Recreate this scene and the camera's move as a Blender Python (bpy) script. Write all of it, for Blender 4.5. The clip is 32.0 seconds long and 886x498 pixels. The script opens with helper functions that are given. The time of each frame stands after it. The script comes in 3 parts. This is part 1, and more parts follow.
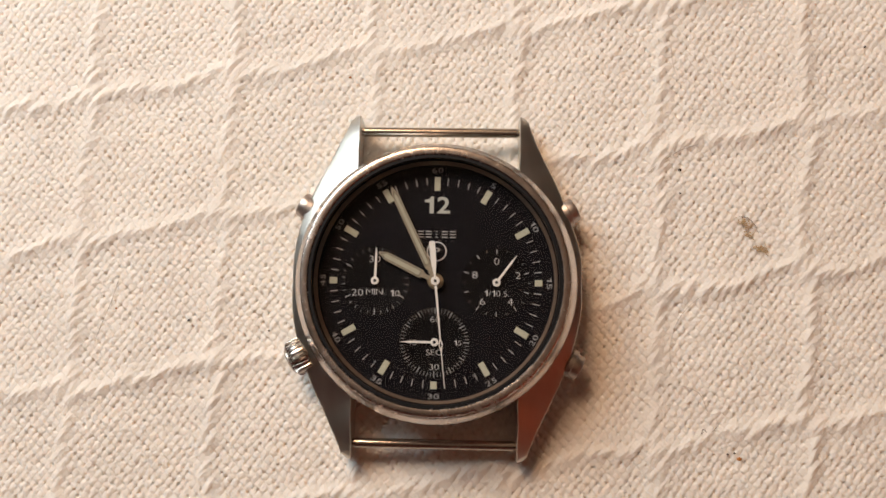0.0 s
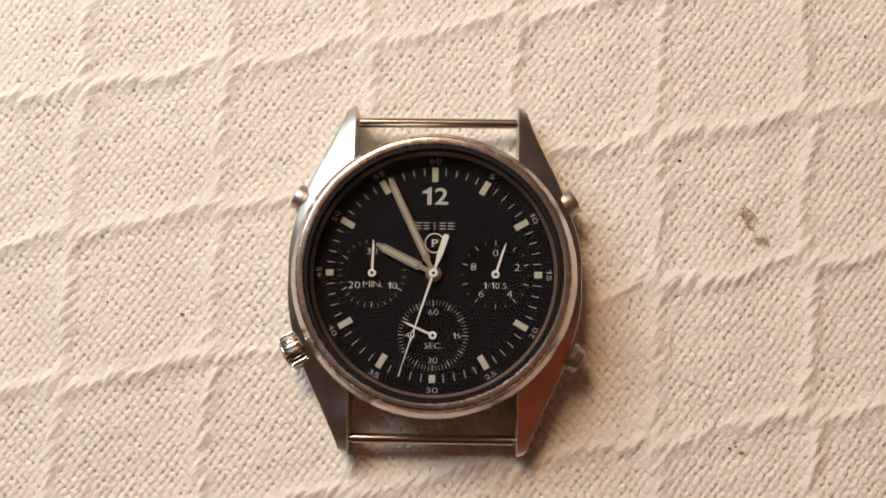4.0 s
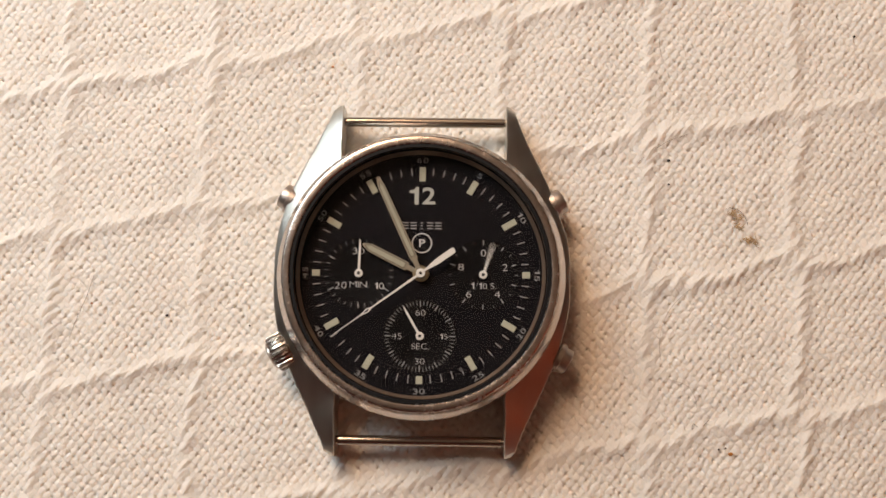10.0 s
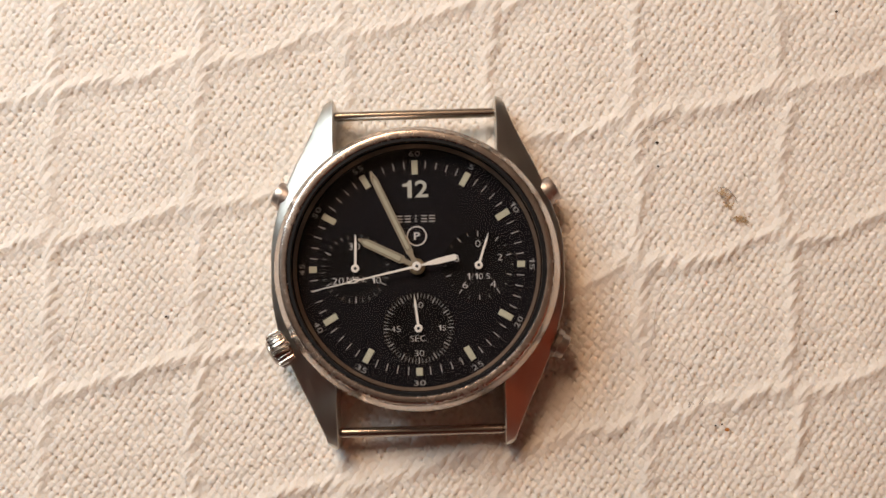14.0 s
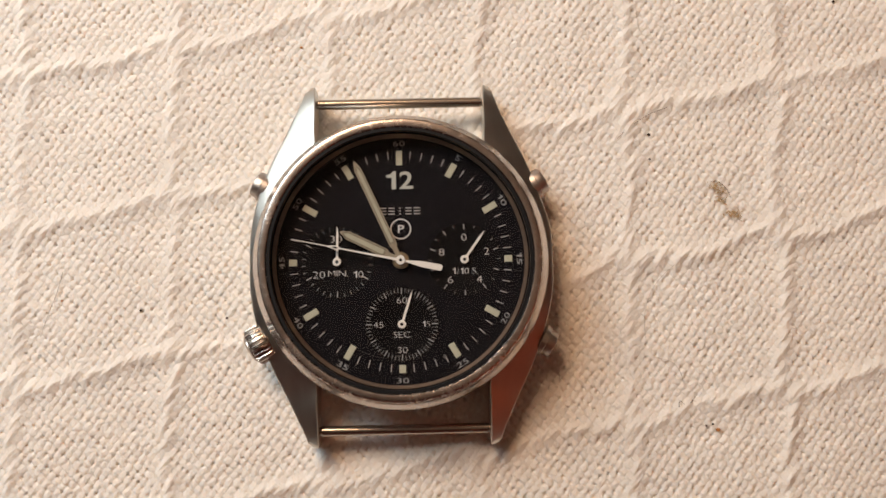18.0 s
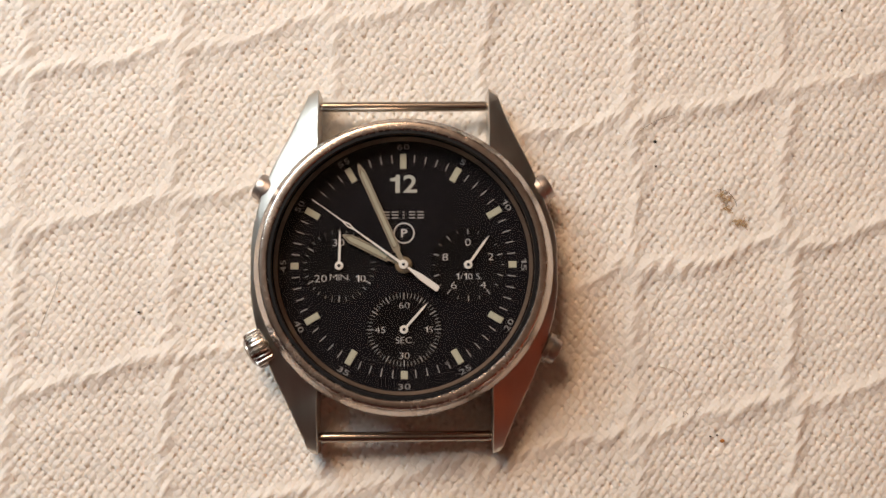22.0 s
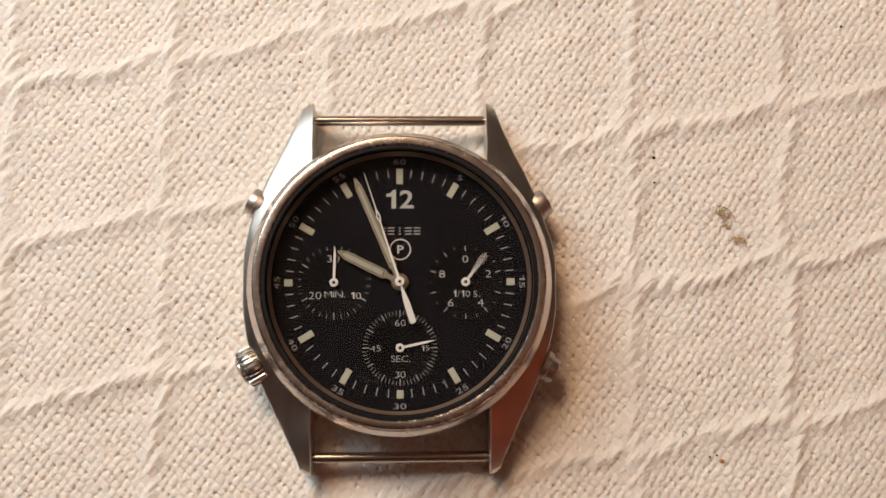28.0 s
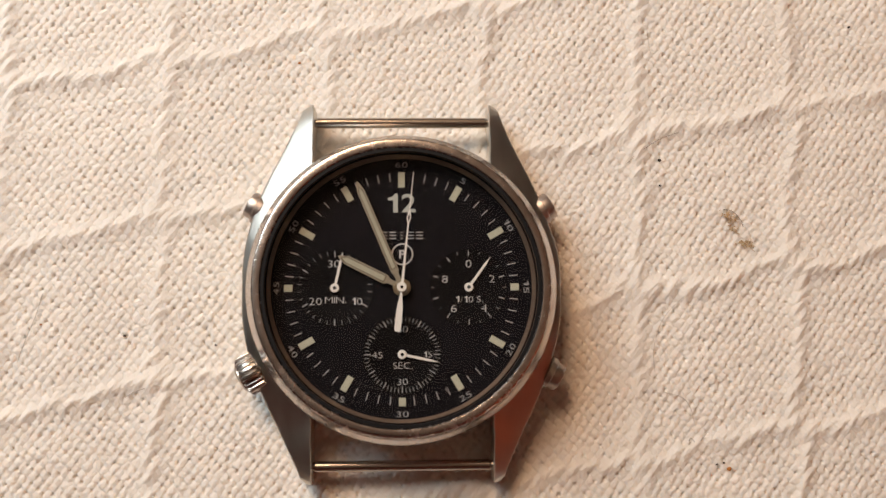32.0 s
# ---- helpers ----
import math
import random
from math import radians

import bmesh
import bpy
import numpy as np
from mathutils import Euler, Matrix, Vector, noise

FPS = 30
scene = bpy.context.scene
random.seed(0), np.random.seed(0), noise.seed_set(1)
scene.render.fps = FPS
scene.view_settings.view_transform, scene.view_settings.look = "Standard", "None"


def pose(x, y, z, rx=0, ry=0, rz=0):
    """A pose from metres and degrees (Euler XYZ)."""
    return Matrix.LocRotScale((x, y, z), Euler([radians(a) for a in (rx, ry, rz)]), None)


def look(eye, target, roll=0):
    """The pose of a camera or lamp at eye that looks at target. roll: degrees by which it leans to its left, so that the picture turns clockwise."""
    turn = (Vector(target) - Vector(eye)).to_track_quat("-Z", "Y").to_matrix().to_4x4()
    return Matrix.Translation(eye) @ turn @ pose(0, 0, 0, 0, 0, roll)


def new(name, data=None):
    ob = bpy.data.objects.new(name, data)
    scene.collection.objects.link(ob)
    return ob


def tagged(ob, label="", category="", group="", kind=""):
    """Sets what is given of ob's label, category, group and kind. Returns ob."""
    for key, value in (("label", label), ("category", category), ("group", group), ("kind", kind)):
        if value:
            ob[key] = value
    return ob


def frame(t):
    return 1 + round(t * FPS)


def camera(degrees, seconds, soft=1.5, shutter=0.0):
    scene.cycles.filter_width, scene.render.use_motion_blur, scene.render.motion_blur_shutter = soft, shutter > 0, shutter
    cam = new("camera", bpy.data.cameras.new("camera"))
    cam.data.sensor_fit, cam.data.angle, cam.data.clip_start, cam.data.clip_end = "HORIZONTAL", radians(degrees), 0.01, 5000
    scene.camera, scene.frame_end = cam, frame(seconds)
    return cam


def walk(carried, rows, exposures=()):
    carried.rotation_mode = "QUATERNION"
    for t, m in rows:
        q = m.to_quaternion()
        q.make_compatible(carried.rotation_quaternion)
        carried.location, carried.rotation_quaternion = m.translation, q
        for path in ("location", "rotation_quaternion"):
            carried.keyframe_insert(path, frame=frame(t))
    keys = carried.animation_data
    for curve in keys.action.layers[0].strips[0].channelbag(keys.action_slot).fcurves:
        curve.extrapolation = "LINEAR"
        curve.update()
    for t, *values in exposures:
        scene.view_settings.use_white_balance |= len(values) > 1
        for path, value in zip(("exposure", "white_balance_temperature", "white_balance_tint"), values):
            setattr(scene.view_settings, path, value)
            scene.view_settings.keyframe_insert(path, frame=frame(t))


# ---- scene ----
MM = 0.001
cam = camera(49.2, 32.0, soft=1.6, shutter=0.5)
# seconds, eye in millimetres from the middle of the watch's back, turn in degrees
PATH = [
    (0, 5.36, -11.10, 126.36, 7.32, 2.04, 1.13),
    (0.5, 5.12, -11.53, 125.79, 7.21, 1.54, 1.04),
    (1, 4.65, -11.96, 125.82, 7.34, 1.37, 1.09),
    (1.5, 4.70, -11.45, 125.77, 7.29, 1.35, 1.18),
    (2, 4.60, -12.07, 125.19, 7.73, 1.12, 1.10),
    (2.5, 5.03, -11.62, 124.49, 7.54, 1.06, 1.10),
    (3, 4.69, -11.60, 124.47, 7.58, 0.95, 1.03),
    (3.5, 3.94, -12.07, 124.59, 7.49, 1.31, 1.00),
    (5.5, 4.69, -12.24, 123.64, 7.38, 1.27, 0.62),
    (6, 5.02, -12.21, 124.18, 7.11, 1.20, 0.70),
    (6.5, 5.32, -12.32, 124.95, 7.30, 1.32, 0.75),
    (7, 5.09, -12.44, 124.41, 7.55, 1.18, 0.74),
    (7.5, 5.39, -12.44, 124.23, 7.68, 1.18, 0.76),
    (8, 5.35, -12.55, 123.91, 7.64, 1.02, 0.75),
    (8.5, 5.31, -12.77, 123.63, 7.60, 0.82, 0.75),
    (9, 4.93, -12.69, 123.89, 7.60, 1.01, 0.89),
    (9.5, 5.17, -12.42, 123.58, 7.61, 1.08, 0.88),
    (10, 4.67, -12.60, 123.44, 7.72, 0.90, 0.85),
    (10.5, -1.27, -8.29, 124.21, 6.96, -1.05, 0.64),
    (11, -2.16, -6.59, 124.42, 5.70, -2.42, 0.54),
    (11.5, -2.88, -7.39, 124.19, 5.96, -2.67, 0.56),
    (12, -2.08, -7.51, 123.03, 5.79, -2.86, 0.43),
    (12.5, -1.02, -8.06, 122.79, 5.99, -2.46, -0.24),
    (13, 3.53, -8.23, 125.95, 5.91, -0.30, -1.48),
    (13.5, 3.31, -9.19, 126.01, 5.97, 0.36, -1.69),
    (14, 3.59, -9.69, 124.90, 5.73, 0.34, -1.58),
    (14.5, 3.26, -10.01, 124.66, 5.64, 0.19, -1.54),
    (16.5, 3.84, -9.53, 122.94, 5.47, 0.00, -1.31),
    (17, 3.80, -9.27, 122.24, 5.43, -0.18, -1.37),
    (17.5, 3.56, -9.20, 121.34, 5.23, -0.37, -1.27),
    (18, 3.73, -9.23, 121.20, 5.30, -0.52, -1.26),
    (18.5, 3.37, -9.66, 121.18, 5.50, -0.54, -1.22),
    (19, 4.21, -9.10, 120.99, 5.42, -0.55, -1.11),
    (19.5, 3.75, -9.35, 120.55, 5.47, -0.96, -1.09),
    (20, 3.52, -9.31, 119.55, 5.35, -1.29, -0.99),
    (20.5, 3.22, -9.66, 119.02, 5.34, -1.34, -0.85),
    (21, 2.70, -10.07, 119.11, 5.24, -1.35, -0.67),
    (21.5, 2.44, -9.65, 119.91, 5.25, -0.97, -0.45),
    (22, 2.85, -9.61, 119.76, 5.85, -0.83, -0.52),
    (22.5, 3.00, -9.43, 119.74, 5.86, -0.56, -0.44),
    (23, 3.25, -9.60, 119.33, 5.96, -0.77, -0.50),
    (23.5, 3.24, -9.78, 119.40, 5.96, -0.77, -0.51),
    (24, 2.83, -9.79, 119.78, 6.00, -0.75, -0.43),
    (24.5, 3.13, -8.97, 119.60, 5.88, -0.53, -0.48),
    (25, 3.18, -8.63, 118.85, 5.79, -0.74, -0.56),
    (25.5, 3.34, -8.97, 118.76, 5.97, -0.92, -0.60),
    (27.5, 1.10, -8.85, 118.25, 6.47, -1.73, -0.40),
    (28, 1.39, -8.93, 117.81, 6.60, -1.80, -0.43),
    (28.5, 1.81, -8.29, 117.44, 6.42, -1.77, -0.43),
    (29, 1.47, -8.69, 117.44, 6.51, -1.75, -0.35),
    (29.5, 1.80, -8.29, 117.23, 6.47, -1.66, -0.32),
    (30, 1.29, -8.51, 117.19, 6.62, -1.83, -0.39),
    (30.5, 1.88, -8.24, 116.58, 6.51, -1.92, -0.41),
    (31, 1.99, -8.03, 116.24, 6.30, -1.84, -0.32),
    (31.5, 1.39, -8.42, 116.65, 6.39, -1.67, -0.25),
    (32, 0.75, -8.18, 115.85, 6.61, -2.00, -0.52),
]
walk(cam, [(t, pose(x * MM, y * MM, z * MM, rx, ry, rz)) for t, x, y, z, rx, ry, rz in PATH])

# ---- light ----
world = bpy.data.worlds.new("room_dark")
world.use_nodes = True
world.node_tree.nodes["Background"].inputs["Color"].default_value = (0.02, 0.018, 0.016, 1)
scene.world = world


def area_lamp(name, eye, target, size, watts, colour):
    data = bpy.data.lights.new(name, "AREA")
    data.shape, data.size, data.energy, data.color = "DISK", size, watts, colour
    ob = new(name, data)
    ob.matrix_world = look(eye, target)
    return ob


area_lamp("window_light", (-0.195, 0.195, 0.232), (0, 0, 0), 0.21, 0.89, (0.83, 0.965, 1.03))
area_lamp("shaded_lamp_light", (-0.19, 0.43, 0.57), (0.10, 0.06, 0), 0.24, 3.3, (1.0, 0.64, 0.385))
# unseen lamp, added to make the red wall glow in one lug
area_lamp("red_wall_fill", (1.15, -0.36, 0.78), (1.2, -0.5, 1.2), 0.12, 2.3, (1.0, 0.60, 0.38))
# fill with no known source, added to brighten the ceiling the steel mirrors
area_lamp("ceiling_fill", (-0.55, 0.9, 0.25), (-0.2, 0.35, 1.65), 0.25, 3.7, (1.0, 0.78, 0.62))

# ---- materials ----


def material(name, colour, rough=0.6, metal=0.0, vary=0.15, grain=800.0, bump=0.0, bump_grain=3000.0, stretch=(1, 1, 1), coat=0.0, rough_vary=0.0, shine=0.5):
    """A principled material with colour variation at two scales, uneven gloss and fine relief."""
    m = bpy.data.materials.new(name)
    m.use_nodes = True
    nt = m.node_tree
    bsdf = nt.nodes["Principled BSDF"]
    bsdf.inputs["Roughness"].default_value, bsdf.inputs["Metallic"].default_value = rough, metal
    bsdf.inputs["Coat Weight"].default_value, bsdf.inputs["Specular IOR Level"].default_value = coat, shine
    tc = nt.nodes.new("ShaderNodeTexCoord")
    mp = nt.nodes.new("ShaderNodeMapping")
    mp.inputs["Scale"].default_value = stretch
    nt.links.new(tc.outputs["Object"], mp.inputs["Vector"])
    fine = nt.nodes.new("ShaderNodeTexNoise")
    fine.inputs["Scale"].default_value, fine.inputs["Detail"].default_value = grain, 4
    wide = nt.nodes.new("ShaderNodeTexNoise")
    wide.inputs["Scale"].default_value, wide.inputs["Detail"].default_value = grain / 9, 2
    nt.links.new(mp.outputs[0], fine.inputs["Vector"])
    nt.links.new(tc.outputs["Object"], wide.inputs["Vector"])
    both = nt.nodes.new("ShaderNodeMath")
    both.operation = "ADD"
    nt.links.new(fine.outputs["Fac"], both.inputs[0])
    nt.links.new(wide.outputs["Fac"], both.inputs[1])
    ramp = nt.nodes.new("ShaderNodeMapRange")
    ramp.inputs["From Min"].default_value, ramp.inputs["From Max"].default_value = 0.6, 1.4
    ramp.inputs["To Min"].default_value, ramp.inputs["To Max"].default_value = 1 - vary, 1 + vary
    nt.links.new(both.outputs[0], ramp.inputs["Value"])
    mix = nt.nodes.new("ShaderNodeVectorMath")
    mix.operation = "SCALE"
    mix.inputs[0].default_value = colour
    nt.links.new(ramp.outputs[0], mix.inputs["Scale"])
    nt.links.new(mix.outputs[0], bsdf.inputs["Base Color"])
    if rough_vary:
        rr = nt.nodes.new("ShaderNodeMapRange")
        rr.inputs["From Min"].default_value, rr.inputs["From Max"].default_value = 0.6, 1.4
        rr.inputs["To Min"].default_value, rr.inputs["To Max"].default_value = rough - rough_vary, rough + rough_vary
        nt.links.new(both.outputs[0], rr.inputs["Value"])
        nt.links.new(rr.outputs[0], bsdf.inputs["Roughness"])
    if bump:
        bn = nt.nodes.new("ShaderNodeTexNoise")
        bn.inputs["Scale"].default_value, bn.inputs["Detail"].default_value = bump_grain, 3
        nt.links.new(mp.outputs[0], bn.inputs["Vector"])
        bp = nt.nodes.new("ShaderNodeBump")
        bp.inputs["Strength"].default_value, bp.inputs["Distance"].default_value = bump, 0.00005
        nt.links.new(bn.outputs["Fac"], bp.inputs["Height"])
        nt.links.new(bp.outputs[0], bsdf.inputs["Normal"])
    return m


STEEL_BRUSHED = material("brushed_steel", (0.58, 0.55, 0.50), 0.34, 1, 0.08, 900, 0.18, 5000, (1, 0.06, 1), rough_vary=0.06)
STEEL_POLISHED = material("polished_steel", (0.64, 0.60, 0.56), 0.20, 1, 0.08, 1200, 0.10, 2500, rough_vary=0.07)

def nicked(m, grain, depth):
    """Small dents with bright edges, on top of the fine relief."""
    nt = m.node_tree
    bsdf = nt.nodes["Principled BSDF"]
    tc = nt.nodes.new("ShaderNodeTexCoord")
    spots = nt.nodes.new("ShaderNodeTexNoise")
    spots.inputs["Scale"].default_value, spots.inputs["Detail"].default_value = grain, 5
    nt.links.new(tc.outputs["Object"], spots.inputs["Vector"])
    dents = nt.nodes.new("ShaderNodeMapRange")
    dents.inputs["From Min"].default_value, dents.inputs["From Max"].default_value = 0.66, 0.71
    nt.links.new(spots.outputs["Fac"], dents.inputs["Value"])
    bp = nt.nodes.new("ShaderNodeBump")
    bp.inputs["Strength"].default_value, bp.inputs["Distance"].default_value = depth, 0.00012
    bp.invert = True
    nt.links.new(dents.outputs[0], bp.inputs["Height"])
    if bsdf.inputs["Normal"].links:
        nt.links.new(bsdf.inputs["Normal"].links[0].from_socket, bp.inputs["Normal"])
    nt.links.new(bp.outputs[0], bsdf.inputs["Normal"])
    return m


STEEL_WORN = material("worn_steel", (0.60, 0.54, 0.50), 0.25, 1, 0.16, 1500, 0.03, 3500, rough_vary=0.07)
nicked(STEEL_WORN, 2600, 0.14)
STEEL_BAR_GAP = material("dull_bar_gap_steel", (0.46, 0.41, 0.36), 0.24, 1, 0.10, 900, 0.06, 3000)
STEEL_SATIN = material("satin_steel", (0.46, 0.40, 0.36), 0.42, 1, 0.10, 900, 0.1, 3000)
GASKET = material("black_gasket", (0.010, 0.010, 0.011), 0.5, 0, 0.2, 900, shine=0.15)
DIAL_BLACK = material("matte_black_dial", (0.0085, 0.0078, 0.0092), 0.6, 0, 0.2, 2500, 0.0, 12000, shine=0.015)
SUBDIAL_BLACK = material("recessed_black_dial", (0.0072, 0.0066, 0.0070), 0.55, 0, 0.2, 2500, 0.0, 12000, shine=0.02)
LUME_PALE = material("pale_lume", (0.44, 0.44, 0.38), 0.75, 0, 0.08, 2500, 0.2, 8000)
PRINT_GREY = material("grey_dial_print", (0.38, 0.36, 0.34), 0.6, 0, 0.08, 3000)
LUME = material("aged_lume", (0.43, 0.42, 0.31), 0.75, 0, 0.10, 2500, 0.3, 8000)
HAND_LUME = material("aged_hand_lume", (0.35, 0.33, 0.24), 0.75, 0, 0.12, 2500, 0.3, 8000)
HAND_FRAME = material("hand_metal", (0.30, 0.26, 0.19), 0.42, 0.5, 0.1, 2000, 0.1)
HAND_GROOVE = material("hand_groove", (0.11, 0.085, 0.05), 0.6, 0, 0.1, 2000)
HAND_WHITE = material("white_hand_paint", (0.74, 0.70, 0.63), 0.5, 0, 0.06, 2000, 0.1)
PRINT_WHITE = material("white_dial_print", (0.56, 0.54, 0.51), 0.6, 0, 0.08, 3000)
PRINT_FINE = material("fine_scale_print", (0.33, 0.32, 0.305), 0.6, 0, 0.1, 3000)
PRINT_RIM = material("rim_numeral_print", (0.28, 0.27, 0.26), 0.6, 0, 0.1, 3000)
PRINT_DIM = material("dim_dial_print", (0.11, 0.10, 0.095), 0.6, 0, 0.1, 3000)
PRINT_FAINT = material("faint_dial_print", (0.03, 0.026, 0.025), 0.6, 0, 0.1, 3000)
REHAUT = material("rehaut_metal", (0.30, 0.21, 0.15), 0.4, 0.7, 0.15, 1500)
BRASS = material("brass_hub", (0.42, 0.34, 0.22), 0.35, 0.9, 0.1, 2500)
WALL_LIGHT = material("cream_wall_paint", (0.62, 0.58, 0.52), 0.8, 0, 0.05, 8, 0.1, 60)
RED_REFLECTOR = material("red_reflector_paint", (0.48, 0.095, 0.045), 0.8, 0, 0.08, 8, 0.1, 60)
REFLECTION_BROWN = material("brown_reflection_paint", (0.12, 0.042, 0.036), 0.8, 0, 0.08, 8, 0.1, 60)
CEILING_PAINT = material("cream_ceiling_paint", (0.58, 0.53, 0.47), 0.8, 0, 0.05, 6, 0.1, 60)
FLOOR_WOOD = material("floor_boards", (0.16, 0.10, 0.06), 0.5, 0, 0.3, 8, 0.1, 60, (1, 10, 1))
TABLE_WOOD = material("dark_table_wood", (0.13, 0.085, 0.058), 0.6, 0, 0.3, 20, 0.1, 200, (1, 10, 1))
FIBRE_DARK = material("brown_fibre", (0.10, 0.06, 0.035), 0.7)
FIBRE_GREY = material("grey_fibre", (0.30, 0.24, 0.19), 0.7)
FLECK = material("dried_fleck", (0.50, 0.36, 0.20), 0.8, 0, 0.35, 900)
CRUMB_DARK = material("dark_crumb", (0.035, 0.028, 0.022), 0.8)
CRUMB_ORANGE = material("orange_crumb", (0.42, 0.17, 0.04), 0.7)

def clear_glass():
    """Thin clear crystal: straight through, with the mirror gloss of glass."""
    m = bpy.data.materials.new("mineral_glass")
    m.use_nodes = True
    nt = m.node_tree
    nt.nodes.remove(nt.nodes["Principled BSDF"])
    clear, gloss = nt.nodes.new("ShaderNodeBsdfTransparent"), nt.nodes.new("ShaderNodeBsdfGlossy")
    clear.inputs["Color"].default_value = (0.97, 0.98, 1.0, 1)
    gloss.inputs["Roughness"].default_value = 0.0
    fresnel, mix = nt.nodes.new("ShaderNodeFresnel"), nt.nodes.new("ShaderNodeMixShader")
    fresnel.inputs["IOR"].default_value = 1.30
    nt.links.new(fresnel.outputs[0], mix.inputs[0])
    nt.links.new(clear.outputs[0], mix.inputs[1])
    nt.links.new(gloss.outputs[0], mix.inputs[2])
    nt.links.new(mix.outputs[0], nt.nodes["Material Output"].inputs["Surface"])
    return m


GLASS = clear_glass()


def cloth_material():
    """White cotton with soft yarn fuzz, faint yellowing and two small brown stains."""
    m = material("white_cotton_cloth", (0.82, 0.785, 0.735), 0.92, 0, 0.04, 700, 0.4, 5200)
    nt = m.node_tree
    bsdf = nt.nodes["Principled BSDF"]
    bsdf.inputs["Subsurface Weight"].default_value = 1.0
    bsdf.inputs["Subsurface Radius"].default_value = (1.0, 0.95, 0.9)
    bsdf.inputs["Subsurface Scale"].default_value = 0.00075
    source = bsdf.inputs["Base Color"].links[0].from_socket
    tc = nt.nodes.new("ShaderNodeTexCoord")
    warp = nt.nodes.new("ShaderNodeTexNoise")
    warp.inputs["Scale"].default_value, warp.inputs["Detail"].default_value = 1300, 4
    nt.links.new(tc.outputs["Object"], warp.inputs["Vector"])
    for x, y, r, strength in ((40.2, 8.4, 1.7, 0.5), (42.0, 5.6, 1.5, 0.5), (44.2, 12.0, 2.0, 0.12), (-33.0, -12.0, 3.0, 0.10)):
        dist = nt.nodes.new("ShaderNodeVectorMath")
        dist.operation = "DISTANCE"
        dist.inputs[1].default_value = (x * MM, y * MM, 0.0004)
        nt.links.new(tc.outputs["Object"], dist.inputs[0])
        near = nt.nodes.new("ShaderNodeMapRange")
        near.inputs["From Min"].default_value, near.inputs["From Max"].default_value = r * MM, 0
        nt.links.new(dist.outputs["Value"], near.inputs["Value"])
        spot = nt.nodes.new("ShaderNodeMath")
        spot.operation = "MULTIPLY_ADD"
        spot.inputs[1].default_value, spot.inputs[2].default_value = 1.0, -0.62
        nt.links.new(warp.outputs["Fac"], spot.inputs[0])
        total = nt.nodes.new("ShaderNodeMath")
        total.operation = "MULTIPLY_ADD"
        total.inputs[1].default_value = 0.45
        nt.links.new(near.outputs[0], total.inputs[0])
        nt.links.new(spot.outputs[0], total.inputs[2])
        mask = nt.nodes.new("ShaderNodeMapRange")
        mask.inputs["From Min"].default_value, mask.inputs["From Max"].default_value = 0.0, 0.12
        mask.inputs["To Max"].default_value = strength
        nt.links.new(total.outputs[0], mask.inputs["Value"])
        inside = nt.nodes.new("ShaderNodeMath")
        inside.operation = "MULTIPLY"
        nt.links.new(mask.outputs[0], inside.inputs[0])
        nt.links.new(near.outputs[0], inside.inputs[1])
        mix = nt.nodes.new("ShaderNodeMix")
        mix.data_type = "RGBA"
        nt.links.new(inside.outputs[0], mix.inputs["Factor"])
        nt.links.new(source, mix.inputs[6])
        mix.inputs[7].default_value = (0.30, 0.16, 0.07, 1)
        source = mix.outputs[2]
    nt.links.new(source, bsdf.inputs["Base Color"])
    return m


CLOTH = cloth_material()

# ---- shapes (millimetres in, metres out) ----


def finish(name, bm, mat, parent=None, label="", angle=35):
    bmesh.ops.remove_doubles(bm, verts=bm.verts, dist=1e-4)
    bmesh.ops.recalc_face_normals(bm, faces=bm.faces)
    me = bpy.data.meshes.new(name)
    bm.transform(Matrix.Scale(MM, 4))
    bm.to_mesh(me)
    bm.free()
    me.materials.append(mat)
    me.polygons.foreach_set("use_smooth", [True] * len(me.polygons))
    me.set_sharp_from_angle(angle=radians(angle))
    ob = new(name, me)
    ob.parent = parent
    return tagged(ob, label)


def part(name, bm, mat, parent, label="", angle=35):
    return finish(name, bm, mat, parent, label, angle)


def lathe(profile, n=160, m=None, bm=None, closed=False):
    """Turns a profile of (radius, height) round the z axis."""
    bm = bm or bmesh.new()
    m = m or Matrix()
    rings = []
    for r, z in profile:
        if r < 1e-6:
            rings.append([bm.verts.new(m @ Vector((0, 0, z)))] * n)
        else:
            rings.append([bm.verts.new(m @ Vector((r * math.cos(2 * math.pi * k / n), r * math.sin(2 * math.pi * k / n), z))) for k in range(n)])
    pairs = list(zip(rings, rings[1:])) + ([(rings[-1], rings[0])] if closed else [])
    for a, b in pairs:
        for k in range(n):
            vs = []
            for v in (a[k], a[(k + 1) % n], b[(k + 1) % n], b[k]):
                if v not in vs:
                    vs.append(v)
            if len(vs) > 2:
                bm.faces.new(vs)
    return bm


def slab(outline, z0, z1, bevel=0.0, bm=None):
    """A plate with the given outline, its upper edge drawn in a little."""
    bm = bm or bmesh.new()
    cx = sum(p[0] for p in outline) / len(outline)
    cy = sum(p[1] for p in outline) / len(outline)
    low = [bm.verts.new((x, y, z0)) for x, y in outline]
    mid = [bm.verts.new((x, y, z1 - bevel)) for x, y in outline]
    loops = [low, mid]
    if bevel:
        top = []
        for x, y in outline:
            d = math.hypot(x - cx, y - cy) or 1
            k = max(0.0, 1 - bevel / d)
            top.append(bm.verts.new((cx + (x - cx) * k, cy + (y - cy) * k, z1)))
        loops.append(top)
    for a, b in zip(loops, loops[1:]):
        for k in range(len(a)):
            bm.faces.new((a[k], a[(k + 1) % len(a)], b[(k + 1) % len(a)], b[k]))
    bm.faces.new(low)
    bm.faces.new(loops[-1])
    return bm


